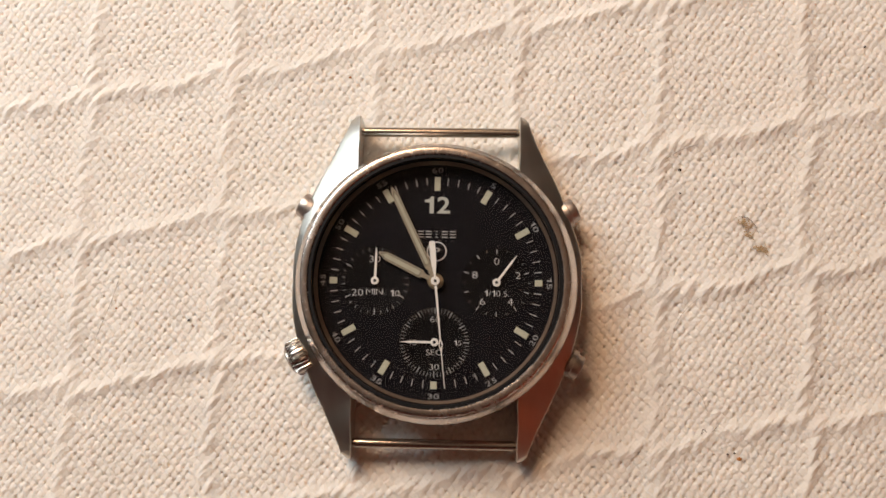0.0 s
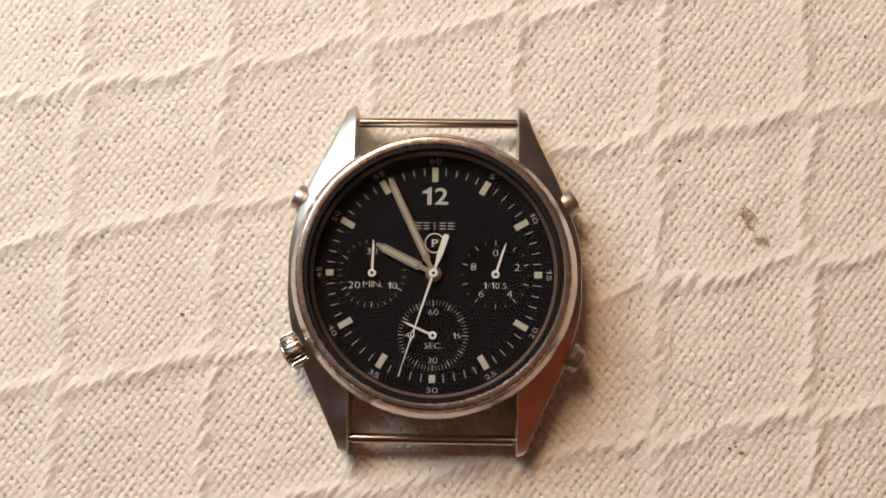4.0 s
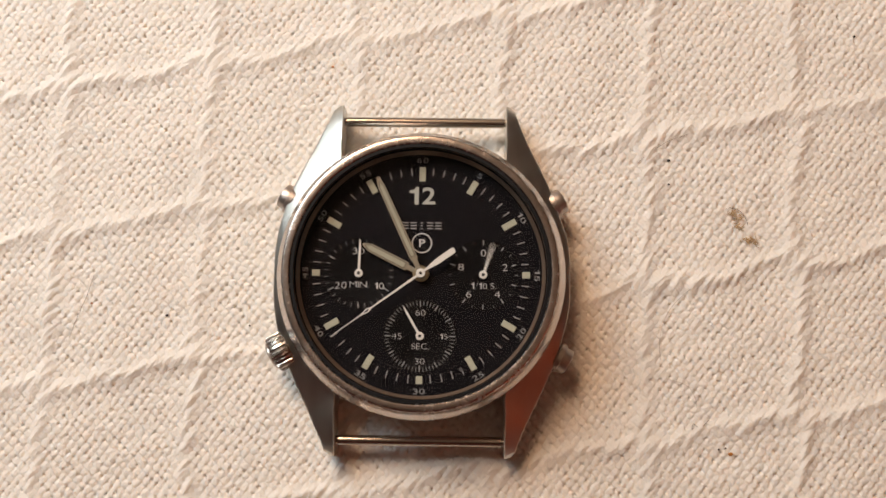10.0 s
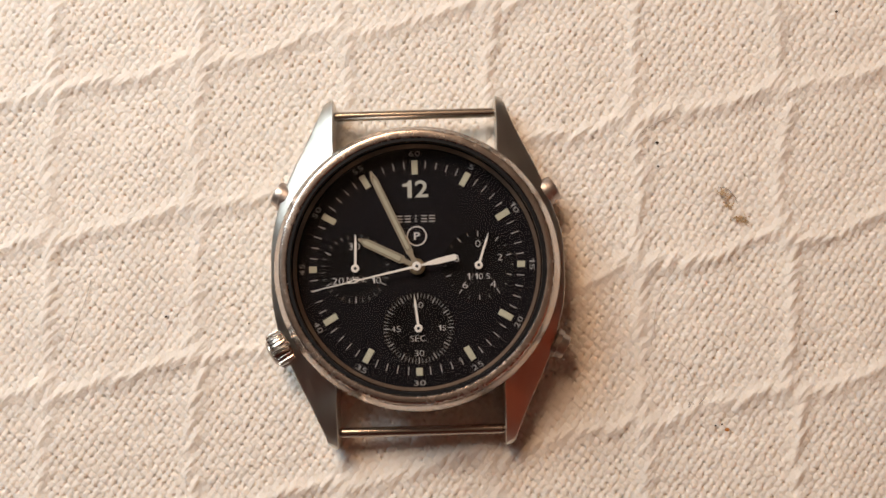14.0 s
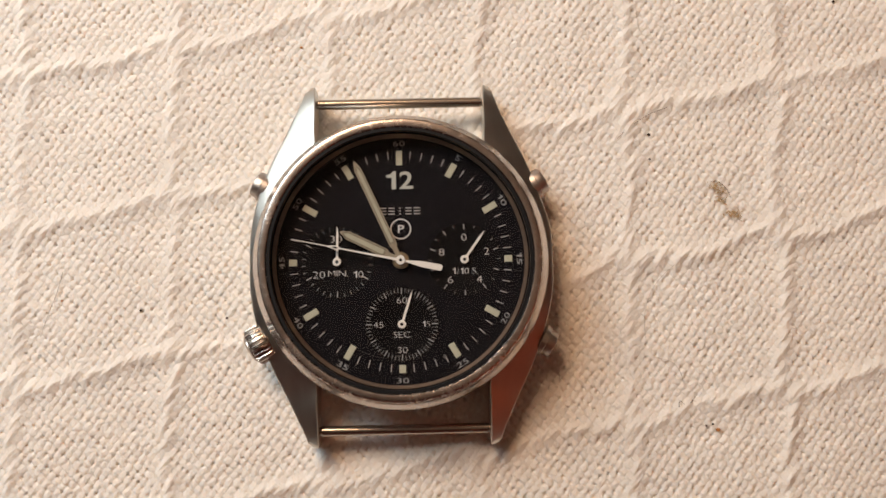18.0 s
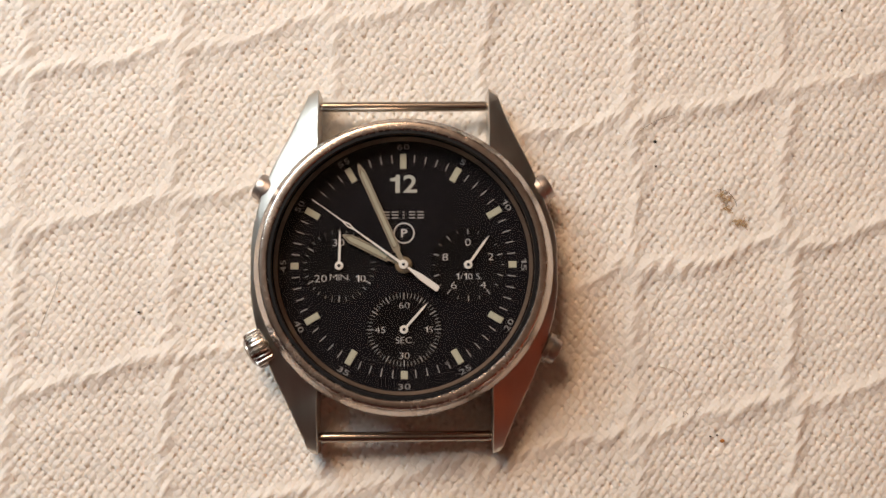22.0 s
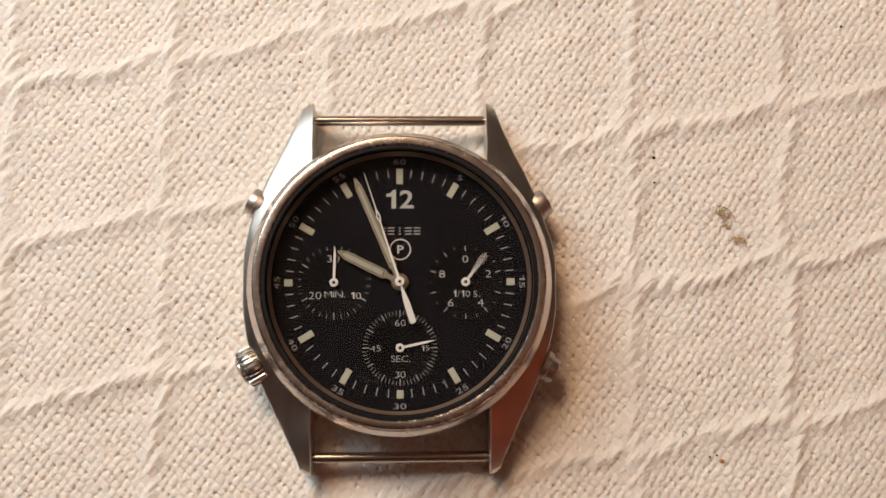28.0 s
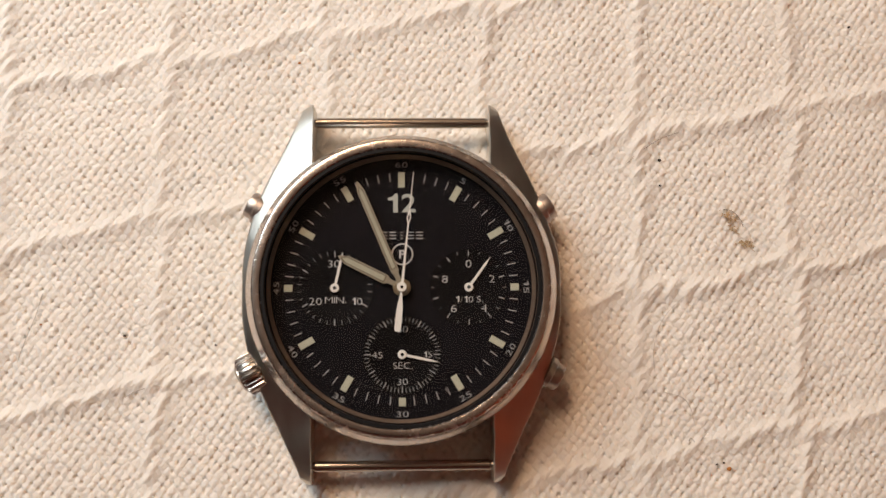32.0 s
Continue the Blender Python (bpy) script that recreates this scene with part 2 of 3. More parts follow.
def box(x0, x1, y0, y1, z0, z1, bevel=0.0, bm=None):
    return slab([(x0, y0), (x1, y0), (x1, y1), (x0, y1)], z0, z1, bevel, bm)


def glyphs(text, weight):
    """The outlines of a line of characters, capitals one unit high: (vertices, faces) flat at z 0."""
    verts, faces, pen = [], [], 0.0
    for ch in text:
        if ch == " ":
            pen += 0.3
            continue
        if ch == "1":
            pts = [(0.24, 0), (0.40, 0), (0.40, 1), (0.29, 1), (0.22, 0.86), (0.02, 0.78), (0.02, 0.67), (0.24, 0.67)]
            tris = [tuple(range(8))]
        else:
            data = bpy.data.curves.new("lettering", "FONT")
            data.body, data.size, data.offset, data.resolution_u = ch, 1.37, weight, 3
            holder = bpy.data.objects.new("lettering", data)
            scene.collection.objects.link(holder)
            me = bpy.data.meshes.new_from_object(holder.evaluated_get(bpy.context.evaluated_depsgraph_get()))
            bpy.data.objects.remove(holder)
            bpy.data.curves.remove(data)
            left = min(v.co.x for v in me.vertices)
            pts = [(v.co.x - left, v.co.y) for v in me.vertices]
            tris = [tuple(p.vertices) for p in me.polygons]
            bpy.data.meshes.remove(me)
        base = len(verts)
        verts += [(x + pen, y) for x, y in pts]
        faces += [tuple(base + q for q in f) for f in tris]
        pen += max(p[0] for p in pts) + 0.15
    return verts, faces


def lettering(text, size, z, mat, parent, name="numeral", x=0.0, y=0.0, turn=0.0, weight=0.0, wide=0.0, thick=0.01):
    """Printed characters, size high and wide across, centred at x, y and raised by thick."""
    verts, faces = glyphs(text, weight / max(size, 0.1))
    xs, ys = [v[0] for v in verts], [v[1] for v in verts]
    mid = Matrix.Translation((-(min(xs) + max(xs)) / 2, -(min(ys) + max(ys)) / 2, 0))
    m = Matrix.Translation((x, y, z)) @ Matrix.Rotation(radians(turn), 4, "Z") @ Matrix.Diagonal((wide / (max(xs) - min(xs)), size / (max(ys) - min(ys)), 1, 1)) @ mid
    bm = bmesh.new()
    low = [bm.verts.new(m @ Vector((a, b, 0))) for a, b in verts]
    for f in faces:
        bm.faces.new([low[q] for q in f])
    bmesh.ops.remove_doubles(bm, verts=bm.verts, dist=1e-5)
    raised = bmesh.ops.extrude_face_region(bm, geom=bm.faces[:])
    bmesh.ops.translate(bm, verts=[v for v in raised["geom"] if isinstance(v, bmesh.types.BMVert)], vec=(0, 0, thick))
    return finish(name, bm, mat, parent)


def polar(r, minutes):
    a = math.radians(minutes * 6)
    return r * math.sin(a), r * math.cos(a)


# ---- the room: an unseen shell whose tones shape bounce and reflections ----
def wall(name, x0, x1, y0, y1, z0, z1, mat, label):
    bm = box(x0 * 1000, x1 * 1000, y0 * 1000, y1 * 1000, z0 * 1000, z1 * 1000)
    return tagged(finish(name, bm, mat, None, label), "", "wall", "", "structure")


tagged(wall("floor", -2.2, 2.2, -0.6, 2.1, -0.85, -0.75, FLOOR_WOOD, "brown boarded floor of the room"), "", "floor")
tagged(wall("ceiling", -2.2, 2.2, -0.6, 2.1, 1.65, 1.75, CEILING_PAINT, "unseen cream ceiling that bounces fill onto the watch"), "", "ceiling")
wall("wall_north", -2.2, 2.2, 2.0, 2.1, -0.75, 1.65, WALL_LIGHT, "plain cream painted wall")
# unseen, and brown only to darken what the lugs mirror and the fill
wall("wall_west", -2.2, -2.1, -0.5, 2.0, -0.75, 1.65, REFLECTION_BROWN, "unseen brown wall toned to dim fill and steel reflections")
wall("wall_east", 2.1, 2.2, -0.5, 2.0, -0.75, 1.65, REFLECTION_BROWN, "unseen brown wall toned to dim fill and steel reflections")
# unseen wall close to the table, added to block fill from the south
wall("south_shade_wall", -2.2, 0.3, -0.60, -0.50, -0.75, 1.65, REFLECTION_BROWN, "unseen brown wall toned to dim fill and steel reflections")
# unseen wall, added in place of an unknown red thing the lug mirrors
wall("red_reflector_wall", 0.3, 2.2, -0.60, -0.50, -0.75, 1.65, RED_REFLECTOR, "unseen dark red wall added for the reflection in one lug")

table = tagged(new("table"), "dark wooden table under a white tablecloth", "table")
table.location = (0, 0, -0.75)


def table_part(name, x0, x1, y0, y1, z0, z1):
    part(name, box(x0, x1, y0, y1, z0 + 750, z1 + 750, 2), TABLE_WOOD, table)


table_part("tabletop", -700, 700, -450, 450, -32, -1.5)
for sx in (-1, 1):
    for sy in (-1, 1):
        table_part("leg", sx * 640 - 30, sx * 640 + 30, sy * 390 - 30, sy * 390 + 30, -750, -32.5)

# ---- the tablecloth: plain weave with raised ridges in a square lattice ----
NODE, STEP_A, STEP_B = np.array((-47.73, 25.17)), np.array((19.21, 3.41)), np.array((-0.31, -19.57))
WARP, WEFT = 31, 26


def waves(x, y, seed, size):
    """Smooth random waves of about the given size, between -1 and 1."""
    rng = np.random.default_rng(seed)
    out = 0
    for k in range(7):
        a = rng.uniform(0, 2 * np.pi)
        f = 2 * np.pi / size * rng.uniform(0.55, 1.6)
        out = out + np.sin((x * np.cos(a) + y * np.sin(a)) * f + rng.uniform(0, 6.3))
    return out / 3.2


def floats(x, y):
    """Slanting loose strands along the ridges, longest where two ridges cross."""
    rng = np.random.default_rng(77)
    out = np.zeros_like(x)
    xs, ys = x[0], y[:, 0]

    def strand(px, py, turn, long, wide, high):
        reach = long * 1.7
        i0, i1 = np.searchsorted(xs, (px - reach, px + reach))
        j0, j1 = np.searchsorted(ys, (py - reach, py + reach))
        if i1 - i0 < 3 or j1 - j0 < 3:
            return
        dx, dy = x[j0:j1, i0:i1] - px, y[j0:j1, i0:i1] - py
        u = (dx * np.cos(turn) + dy * np.sin(turn)) / long
        v = (dy * np.cos(turn) - dx * np.sin(turn) + 0.12 * long * u * u) / wide
        lump = high * np.exp(-(np.abs(u) ** 2.4 + np.abs(v) ** 2.0)) * (1 + 0.06 * np.cos(5.5 * v + 1.5 * u))
        out[j0:j1, i0:i1] = np.maximum(out[j0:j1, i0:i1], lump)

    for row in range(-2, 6):
        for col in range(-3, 9):
            node = NODE + col * STEP_A + row * STEP_B
            for step, base_turn, count in ((STEP_A, 0.72, 16), (STEP_B, 1.02, 13)):
                full = rng.uniform(0.75, 1.15)
                for k in range(count):
                    part_way = (k + rng.uniform(0.2, 0.8)) / count
                    at = node + step * part_way
                    off = (part_way - round(part_way)) * 19.5
                    off = np.tanh(off / 1.1) * np.exp(-(off / 4.5) ** 2)
                    if base_turn < 1:
                        at = at + np.array((0, 0.55 * waves(at[0], at[1], 3, 13) - 0.75 * off))
                    else:
                        at = at + np.array((0.6 * off - 0.5 * waves(at[0], at[1], 4, 14), 0))
                    end = min(k, count - 1 - k)
                    grow = 1.45 if end == 0 else 1.15 if end == 1 else 1.0
                    if rng.random() < 0.06:
                        continue
                    strand(at[0] + rng.normal(0, 0.22), at[1] + rng.normal(0, 0.22), base_turn + rng.normal(0, 0.15) + (0.2 if end == 0 and base_turn < 1 else 0),
                           rng.uniform(1.05, 1.45) * grow, rng.uniform(0.44, 0.56) * grow, rng.uniform(0.19, 0.28) * full * (1.25 if end < 2 else 1))
    return out


def cloth_height(x, y, weave):
    inv = np.linalg.inv(np.array((STEP_A, STEP_B)).T)
    dx, dy = x - NODE[0], y - NODE[1]
    a = inv[0, 0] * dx + inv[0, 1] * dy
    b = inv[1, 0] * dx + inv[1, 1] * dy
    cell = 19.5
    # ridges along both directions, wandering, broken and shifted at the crossings
    ja, ib = np.round(b), np.round(a)
    pull = np.tanh((a - ib) * cell / 1.1) * np.exp(-((a - ib) * cell / 4.5) ** 2)
    pull_v = np.tanh((b - ja) * cell / 1.1) * np.exp(-((b - ja) * cell / 4.5) ** 2)
    da = (b - ja) * cell + 0.55 * waves(x, y, 3, 13) - 0.75 * pull
    db = (a - ib) * cell + 0.5 * waves(x, y, 4, 14) - 0.6 * pull_v
    wa = 1.4 + 0.2 * waves(x, y, 5, 9)
    wb = 1.4 + 0.2 * waves(x, y, 6, 9)
    twist = np.sin(2 * np.pi * (0.82 * x - 0.57 * y) / 1.45 + 1.6 * waves(x, y, 7, 5))
    strand = 0.5 * twist + 0.5 * waves(x * 1.5 - y, y * 0.5 + 0.35 * x, 19, 1.5)
    ra = np.exp(-(np.where(da < 0, da / 1.25, da / 1.1) / wa) ** 2) * (0.15 + 0.05 * waves(x, y, 8, 11) + 0.01 * strand)
    rb = np.exp(-(np.where(db < 0, db / 1.25, db / 1.1) / wb) ** 2) * (0.15 + 0.05 * waves(x, y, 9, 11) + 0.01 * strand)
    ridge = np.maximum(ra, rb) + 0.25 * np.minimum(ra, rb)
    base = ridge + 0.12 * waves(x, y, 10, 17) + 0.04 * waves(x, y, 11, 6)
    under = 1 / (1 + np.exp(np.clip((np.hypot(x, y) - 17.5) / 0.9, -40, 40)))
    base = base * (1 - under) + under * (-0.45)
    if not weave:
        return base
    puff = floats(x, y) * (1 - under) if x.ndim == 2 else 0.0 * x
    base = base + puff
    # bumps of yarn in staggered rows, a deep pit between every four
    s = a * WARP + 0.17 * waves(x, y, 12, 4.5) + 0.10 * waves(x, y, 13, 1.6)
    t = b * WEFT + 0.17 * waves(x, y, 14, 4.5) + 0.10 * waves(x, y, 15, 1.6)

    def sites(parity, jitter):
        """Squared distance to the nearest site of a staggered lattice, and two random numbers of that site."""
        best = np.full_like(s, 9.0)
        first = np.zeros_like(s)
        second = np.zeros_like(s)
        for row in (-1, 0, 1):
            j = np.round(t) + row
            half = np.mod(j + parity, 2)
            slide = np.sin(j * 127.1) * 43758.5453
            slide = 0.16 * (slide - np.floor(slide) - 0.5) + 0.08 * np.sin(x * 0.55 + j * 2.3)
            i = 2 * np.round((s - slide - half) / 2) + half

            def scatter(k):
                h = np.sin(i * 12.9898 + j * 78.233 + k) * 43758.5453
                return h - np.floor(h) - 0.5

            ds, dt = s - slide - i - jitter * scatter(0.0), t - j - jitter * scatter(1.7)
            wide = (ds * STEP_A[0] / WARP + dt * STEP_B[0] / WEFT) / 0.70
            tall = (ds * STEP_A[1] / WARP + dt * STEP_B[1] / WEFT) / 0.70
            near = wide * wide + tall * tall - (0.4 * scatter(4.4)) * wide * tall
            nearer = near < best
            first = np.where(nearer, scatter(3.1), first)
            second = np.where(nearer, scatter(5.3), second)
            best = np.minimum(best, near)
        return best, first, second

    far, wider, higher = sites(0, 0.20)
    far = far / (0.62 + 0.14 * wider) ** 2
    bump = np.sqrt(np.clip(1.03 - 0.8 * far, 0.03, 1)) + 0.5 * higher
    calm = (1 - 0.35 * np.clip(ridge / 0.1, 0, 1)) * (1 - 0.75 * np.clip(puff / 0.2, 0, 1))
    hollow, _, deeper = sites(1, 0.16)
    well = np.exp(-hollow / 0.042) * np.clip(0.18 + 0.85 * deeper, 0.0, 1) * calm
    fuzz = 0.032 * waves(x, y, 18, 0.5) + 0.016 * waves(x, y, 20, 0.3)
    along, across = 0.2 * (0.62 * x + 0.78 * y), 0.62 * y - 0.78 * x
    fuzz = fuzz + (0.010 + 0.010 * np.clip((ridge + puff) / 0.5, 0, 1)) * waves(along, across, 21, 0.34)
    return base + (0.19 * bump - 0.165) * calm - well + fuzz


def sheet(x0, x1, y0, y1, step, weave, skip=None):
    nx, ny = int(round((x1 - x0) / step)) + 1, int(round((y1 - y0) / step)) + 1
    gx, gy = np.meshgrid(np.linspace(x0, x1, nx), np.linspace(y0, y1, ny))
    z = cloth_height(gx, gy, weave)
    co = np.stack((gx, gy, z), -1).reshape(-1, 3)
    k = np.arange(nx * ny).reshape(ny, nx)
    quads = np.stack((k[:-1, :-1], k[:-1, 1:], k[1:, 1:], k[1:, :-1]), -1)
    keep = np.ones(quads.shape[:2], bool)
    if skip:
        cx, cy = (gx[:-1, :-1] + gx[1:, 1:]) / 2, (gy[:-1, :-1] + gy[1:, 1:]) / 2
        keep &= ~((cx > skip[0]) & (cx < skip[1]) & (cy > skip[2]) & (cy < skip[3]))
    return co, quads[keep]


def tablecloth():
    near = (-68, 72, -40, 48)
    c1, q1 = sheet(*near, 0.115, True)
    c2, q2 = sheet(-720, 720, -480, 480, 4.0, False, near)
    edge = np.maximum(np.abs(c2[:, 0]) - 705, np.abs(c2[:, 1]) - 455)
    c2[:, 2] = np.where(edge > 0, 1.0 - 9 * edge, c2[:, 2])
    co, quads = np.concatenate((c1, c2)) * MM, np.concatenate((q1, q2 + len(c1)))
    me = bpy.data.meshes.new("tablecloth")
    me.vertices.add(len(co))
    me.vertices.foreach_set("co", co.astype(np.float32).ravel())
    me.loops.add(quads.size)
    me.loops.foreach_set("vertex_index", quads.astype(np.int32).ravel())
    me.polygons.add(len(quads))
    me.polygons.foreach_set("loop_start", np.arange(0, quads.size, 4, dtype=np.int32))
    me.polygons.foreach_set("use_smooth", np.ones(len(quads), bool))
    me.update(calc_edges=True)
    me.materials.append(CLOTH)
    return tagged(new("tablecloth", me), "white woven cotton tablecloth with raised square ridges", "tablecloth")


tablecloth()

# ---- the wristwatch ----
watch = tagged(new("wristwatch"), "steel chronograph wristwatch with black dial and no strap", "watch")


def case_parts():
    body = [(0, 0.6), (13.5, 0.6), (14.5, 0.9), (16.6, 1.6), (17.2, 2.2), (17.25, 6.6), (16.9, 7.0), (15.6, 7.0), (15.5, 6.2), (0, 6.2)]
    part("case", lathe(body), STEEL_BRUSHED, watch, "brushed steel round case middle")
    part("case_back", lathe([(0, -0.1), (12.8, -0.1), (13.2, 0.1), (13.2, 0.7), (0, 0.7)]), STEEL_POLISHED, watch)
    ring = lathe([(16.0, 6.9), (17.2, 6.95), (17.42, 7.1), (17.45, 7.35), (17.32, 7.7), (16.9, 8.4), (16.66, 9.0), (16.55, 9.5), (16.42, 9.62), (16.44, 10.14), (16.43, 10.24), (16.38, 10.35), (16.31, 10.40), (16.2, 10.43), (15.70, 10.46), (15.54, 10.43), (15.42, 10.3), (15.4, 7.0)], 480, closed=True)
    rng = random.Random(5)
    for v in ring.verts:
        # small knocks along the upper outer edge
        if v.co.z > 10.3 and math.hypot(v.co.x, v.co.y) > 16.36 and rng.random() < (0.12 if v.co.x > 0 and v.co.y > -6 else 0.05):
            deep = rng.uniform(0.01, 0.05)
            v.co.x, v.co.y, v.co.z = v.co.x * (1 - deep / 16.4), v.co.y * (1 - deep / 16.4), v.co.z - deep * 0.6
    part("bezel", ring, STEEL_WORN, watch, "worn polished steel bezel with nicks", 28)
    part("gasket", lathe([(15.41, 9.9), (15.38, 10.32), (15.02, 10.32), (14.98, 7.6), (15.36, 7.6)], 160, closed=True), GASKET, watch)
    part("crystal", lathe([(0, 9.5), (14.92, 9.5), (14.97, 9.55), (14.97, 10.36), (14.75, 10.48), (14.4, 10.52), (0, 10.52)], 160), GLASS, watch, "flat clear mineral crystal", 1).visible_shadow = False
    part("rehaut", lathe([(14.97, 9.45), (14.93, 9.45), (14.93, 8.9), (14.60, 8.2), (14.56, 7.45), (14.97, 7.45)], 160, closed=True), DIAL_BLACK, watch)
    part("rehaut_ring", lathe([(14.925, 8.95), (14.88, 8.98), (14.52, 8.32), (14.55, 8.24), (14.62, 8.22)], 160, closed=True), REHAUT, watch, "thin bronze-toned inner ring")


def lug(sx, sy):
    """One horn with the flank that runs on to the side of the case."""
    bm = bmesh.new()
    slim = -0.12 if sx < 0 else 0.3 if sy > 0 else 0.0
    outer = [(18.2, -0.2), (18.2, 2.6), (17.85, 5.2), (17.15, 7.9), (16.35, 10.4), (15.3, 13.0), (14.05, 15.7), (12.85, 18.3), (12.0, 20.3), (11.65, 21.4)]
    inner = [(16.0, -0.2), (15.9, 2.6), (15.4, 5.0), (14.3, 7.6), (13.0, 9.6), (11.6, 11.4), (10.35, 14.0), (10.32, 17.0), (10.3, 20.3), (10.3, 21.75)]
    high = [6.5, 6.5, 6.5, 6.45, 6.3, 6.05, 5.65, 5.15, 4.5, 4.05]
    low = [1.9, 1.9, 1.9, 1.8, 1.5, 1.2, 0.9, 0.6, 0.4, 0.35]
    outer = [(x - slim * min(max((y - 4) / 4, 0), 1) * (1 if y < 20 else 0.5), y) for x, y in outer]
    knots = [Vector((*o, *i, h, l)) for o, i, h, l in zip(outer, inner, high, low)]
    rings = []
    for n in range(9 * 5 + 1):
        k, u = min(n // 5, 8), n / 5 - min(n // 5, 8)
        p0, p1, p2, p3 = knots[max(k - 1, 0)], knots[k], knots[k + 1], knots[min(k + 2, 9)]
        ox, oy, ix, iy, zt, zb = 0.5 * ((2 * p1) + (p2 - p0) * u + (2 * p0 - 5 * p1 + 4 * p2 - p3) * u * u + (3 * p1 - p0 - 3 * p2 + p3) * u ** 3)
        drop = min(0.95 + 0.45 * min(max((iy - 6) / 8, 0), 1), 0.40 * (ox - ix))
        pts = [(ix, iy, zb), (ix, iy, zt - 0.12), (ix + 0.1, iy, zt), (ox - 0.3, oy - 0.08, zt - drop), (ox - 0.1, oy - 0.03, zt - drop - 0.14), (ox, oy, zt - drop - 0.4), (ox, oy, zb + 0.4), (ox - 0.5, oy - 0.2, zb)]
        rings.append([bm.verts.new((sx * x, sy * y, z)) for x, y, z in pts])
    rings.append([bm.verts.new((sx * x, sy * y, z)) for x, y, z in ((10.35, 21.95, 0.5), (10.35, 22.0, 3.6), (10.4, 22.0, 3.7), (11.0, 21.9, 3.2), (11.2, 21.8, 3.0), (11.3, 21.7, 2.7), (11.3, 21.7, 0.7), (11.1, 21.75, 0.5))])
    for a, b in zip(rings, rings[1:]):
        for k in range(8):
            bm.faces.new((a[k], a[(k + 1) % 8], b[(k + 1) % 8], b[k]))
    bm.faces.new(rings[0])
    bm.faces.new(rings[-1])
    part("lug", bm, STEEL_BRUSHED, watch, "", 30)


def along(minutes, z):
    """The frame of a part that points outward from the case at a minute of the dial."""
    return pose(0, 0, z, 0, 0, -minutes * 6) @ pose(0, 0, 0, -90)


def pusher(minutes, sunk=0.0):
    m = along(minutes, 3.6) @ Matrix.Translation((0, 0, -sunk))
    ob = part("pusher", lathe([(0, 17.0), (1.6, 17.0), (1.75, 17.4), (1.75, 18.7), (1.66, 18.82), (1.3, 18.84), (1.25, 19.15), (0, 19.15)], 40, m), STEEL_SATIN, watch)
    part("cap", lathe([(0, 19.1), (1.78, 19.1), (1.88, 19.2), (1.88, 19.8), (1.82, 19.88), (1.62, 19.9), (1.6, 20.7), (1.48, 20.88), (1.2, 20.95), (0, 20.97)], 40, m), STEEL_SATIN, ob)


def crown(minutes):
    m = along(minutes, 4.3)
    # darker steel under the ribs, so the gaps' shade is put into its colour
    ob = part("crown", lathe([(0, 16.0), (1.3, 16.0), (1.3, 18.3), (1.75, 18.3), (1.8, 18.4), (1.8, 20.5), (1.78, 20.75), (1.5, 20.98), (0, 21.05)], 48, m), STEEL_BAR_GAP, watch, "knurled steel crown")
    bm = bmesh.new()
    for k in range(24):
        t = m @ Matrix.Rotation(2 * math.pi * k / 24, 4, "Z")
        rib = [(1.8, -0.17), (2.2, -0.15), (2.3, -0.09), (2.3, 0.09), (2.2, 0.15), (1.8, 0.17)]
        loops = [[bm.verts.new(t @ Vector((x * f, y, z))) for x, y in rib] for z, f in ((18.4, 0.94), (18.6, 1.0), (20.3, 1.0), (20.55, 0.93))]
        for a, b in zip(loops, loops[1:]):
            for q in range(6):
                bm.faces.new((a[q], a[(q + 1) % 6], b[(q + 1) % 6], b[q]))
        bm.faces.new(loops[0])
        bm.faces.new(loops[-1])
    part("knurling", bm, STEEL_POLISHED, ob)


def strap_bar(y):
    m = pose(0, y, 2.9, 0, 90, 0)
    part("strap_bar", lathe([(0, -10.35), (0.5, -10.35), (0.5, -10.05), (0.62, -9.95), (0.62, 9.95), (0.5, 10.05), (0.5, 10.35), (0, 10.35)], 24, m), STEEL_BAR_GAP, watch, "fixed steel strap bar")


case_parts()
for sx in (-1, 1):
    for sy in (-1, 1):
        lug(sx, sy)
for minutes, sunk in ((50.0, 0.45), (10.05, 0.75), (19.95, 0.0)):
    pusher(minutes, sunk)
crown(40.2)
strap_bar(20.0)
strap_bar(-20.05)

# ---- the dial ----
DIAL = 7.5


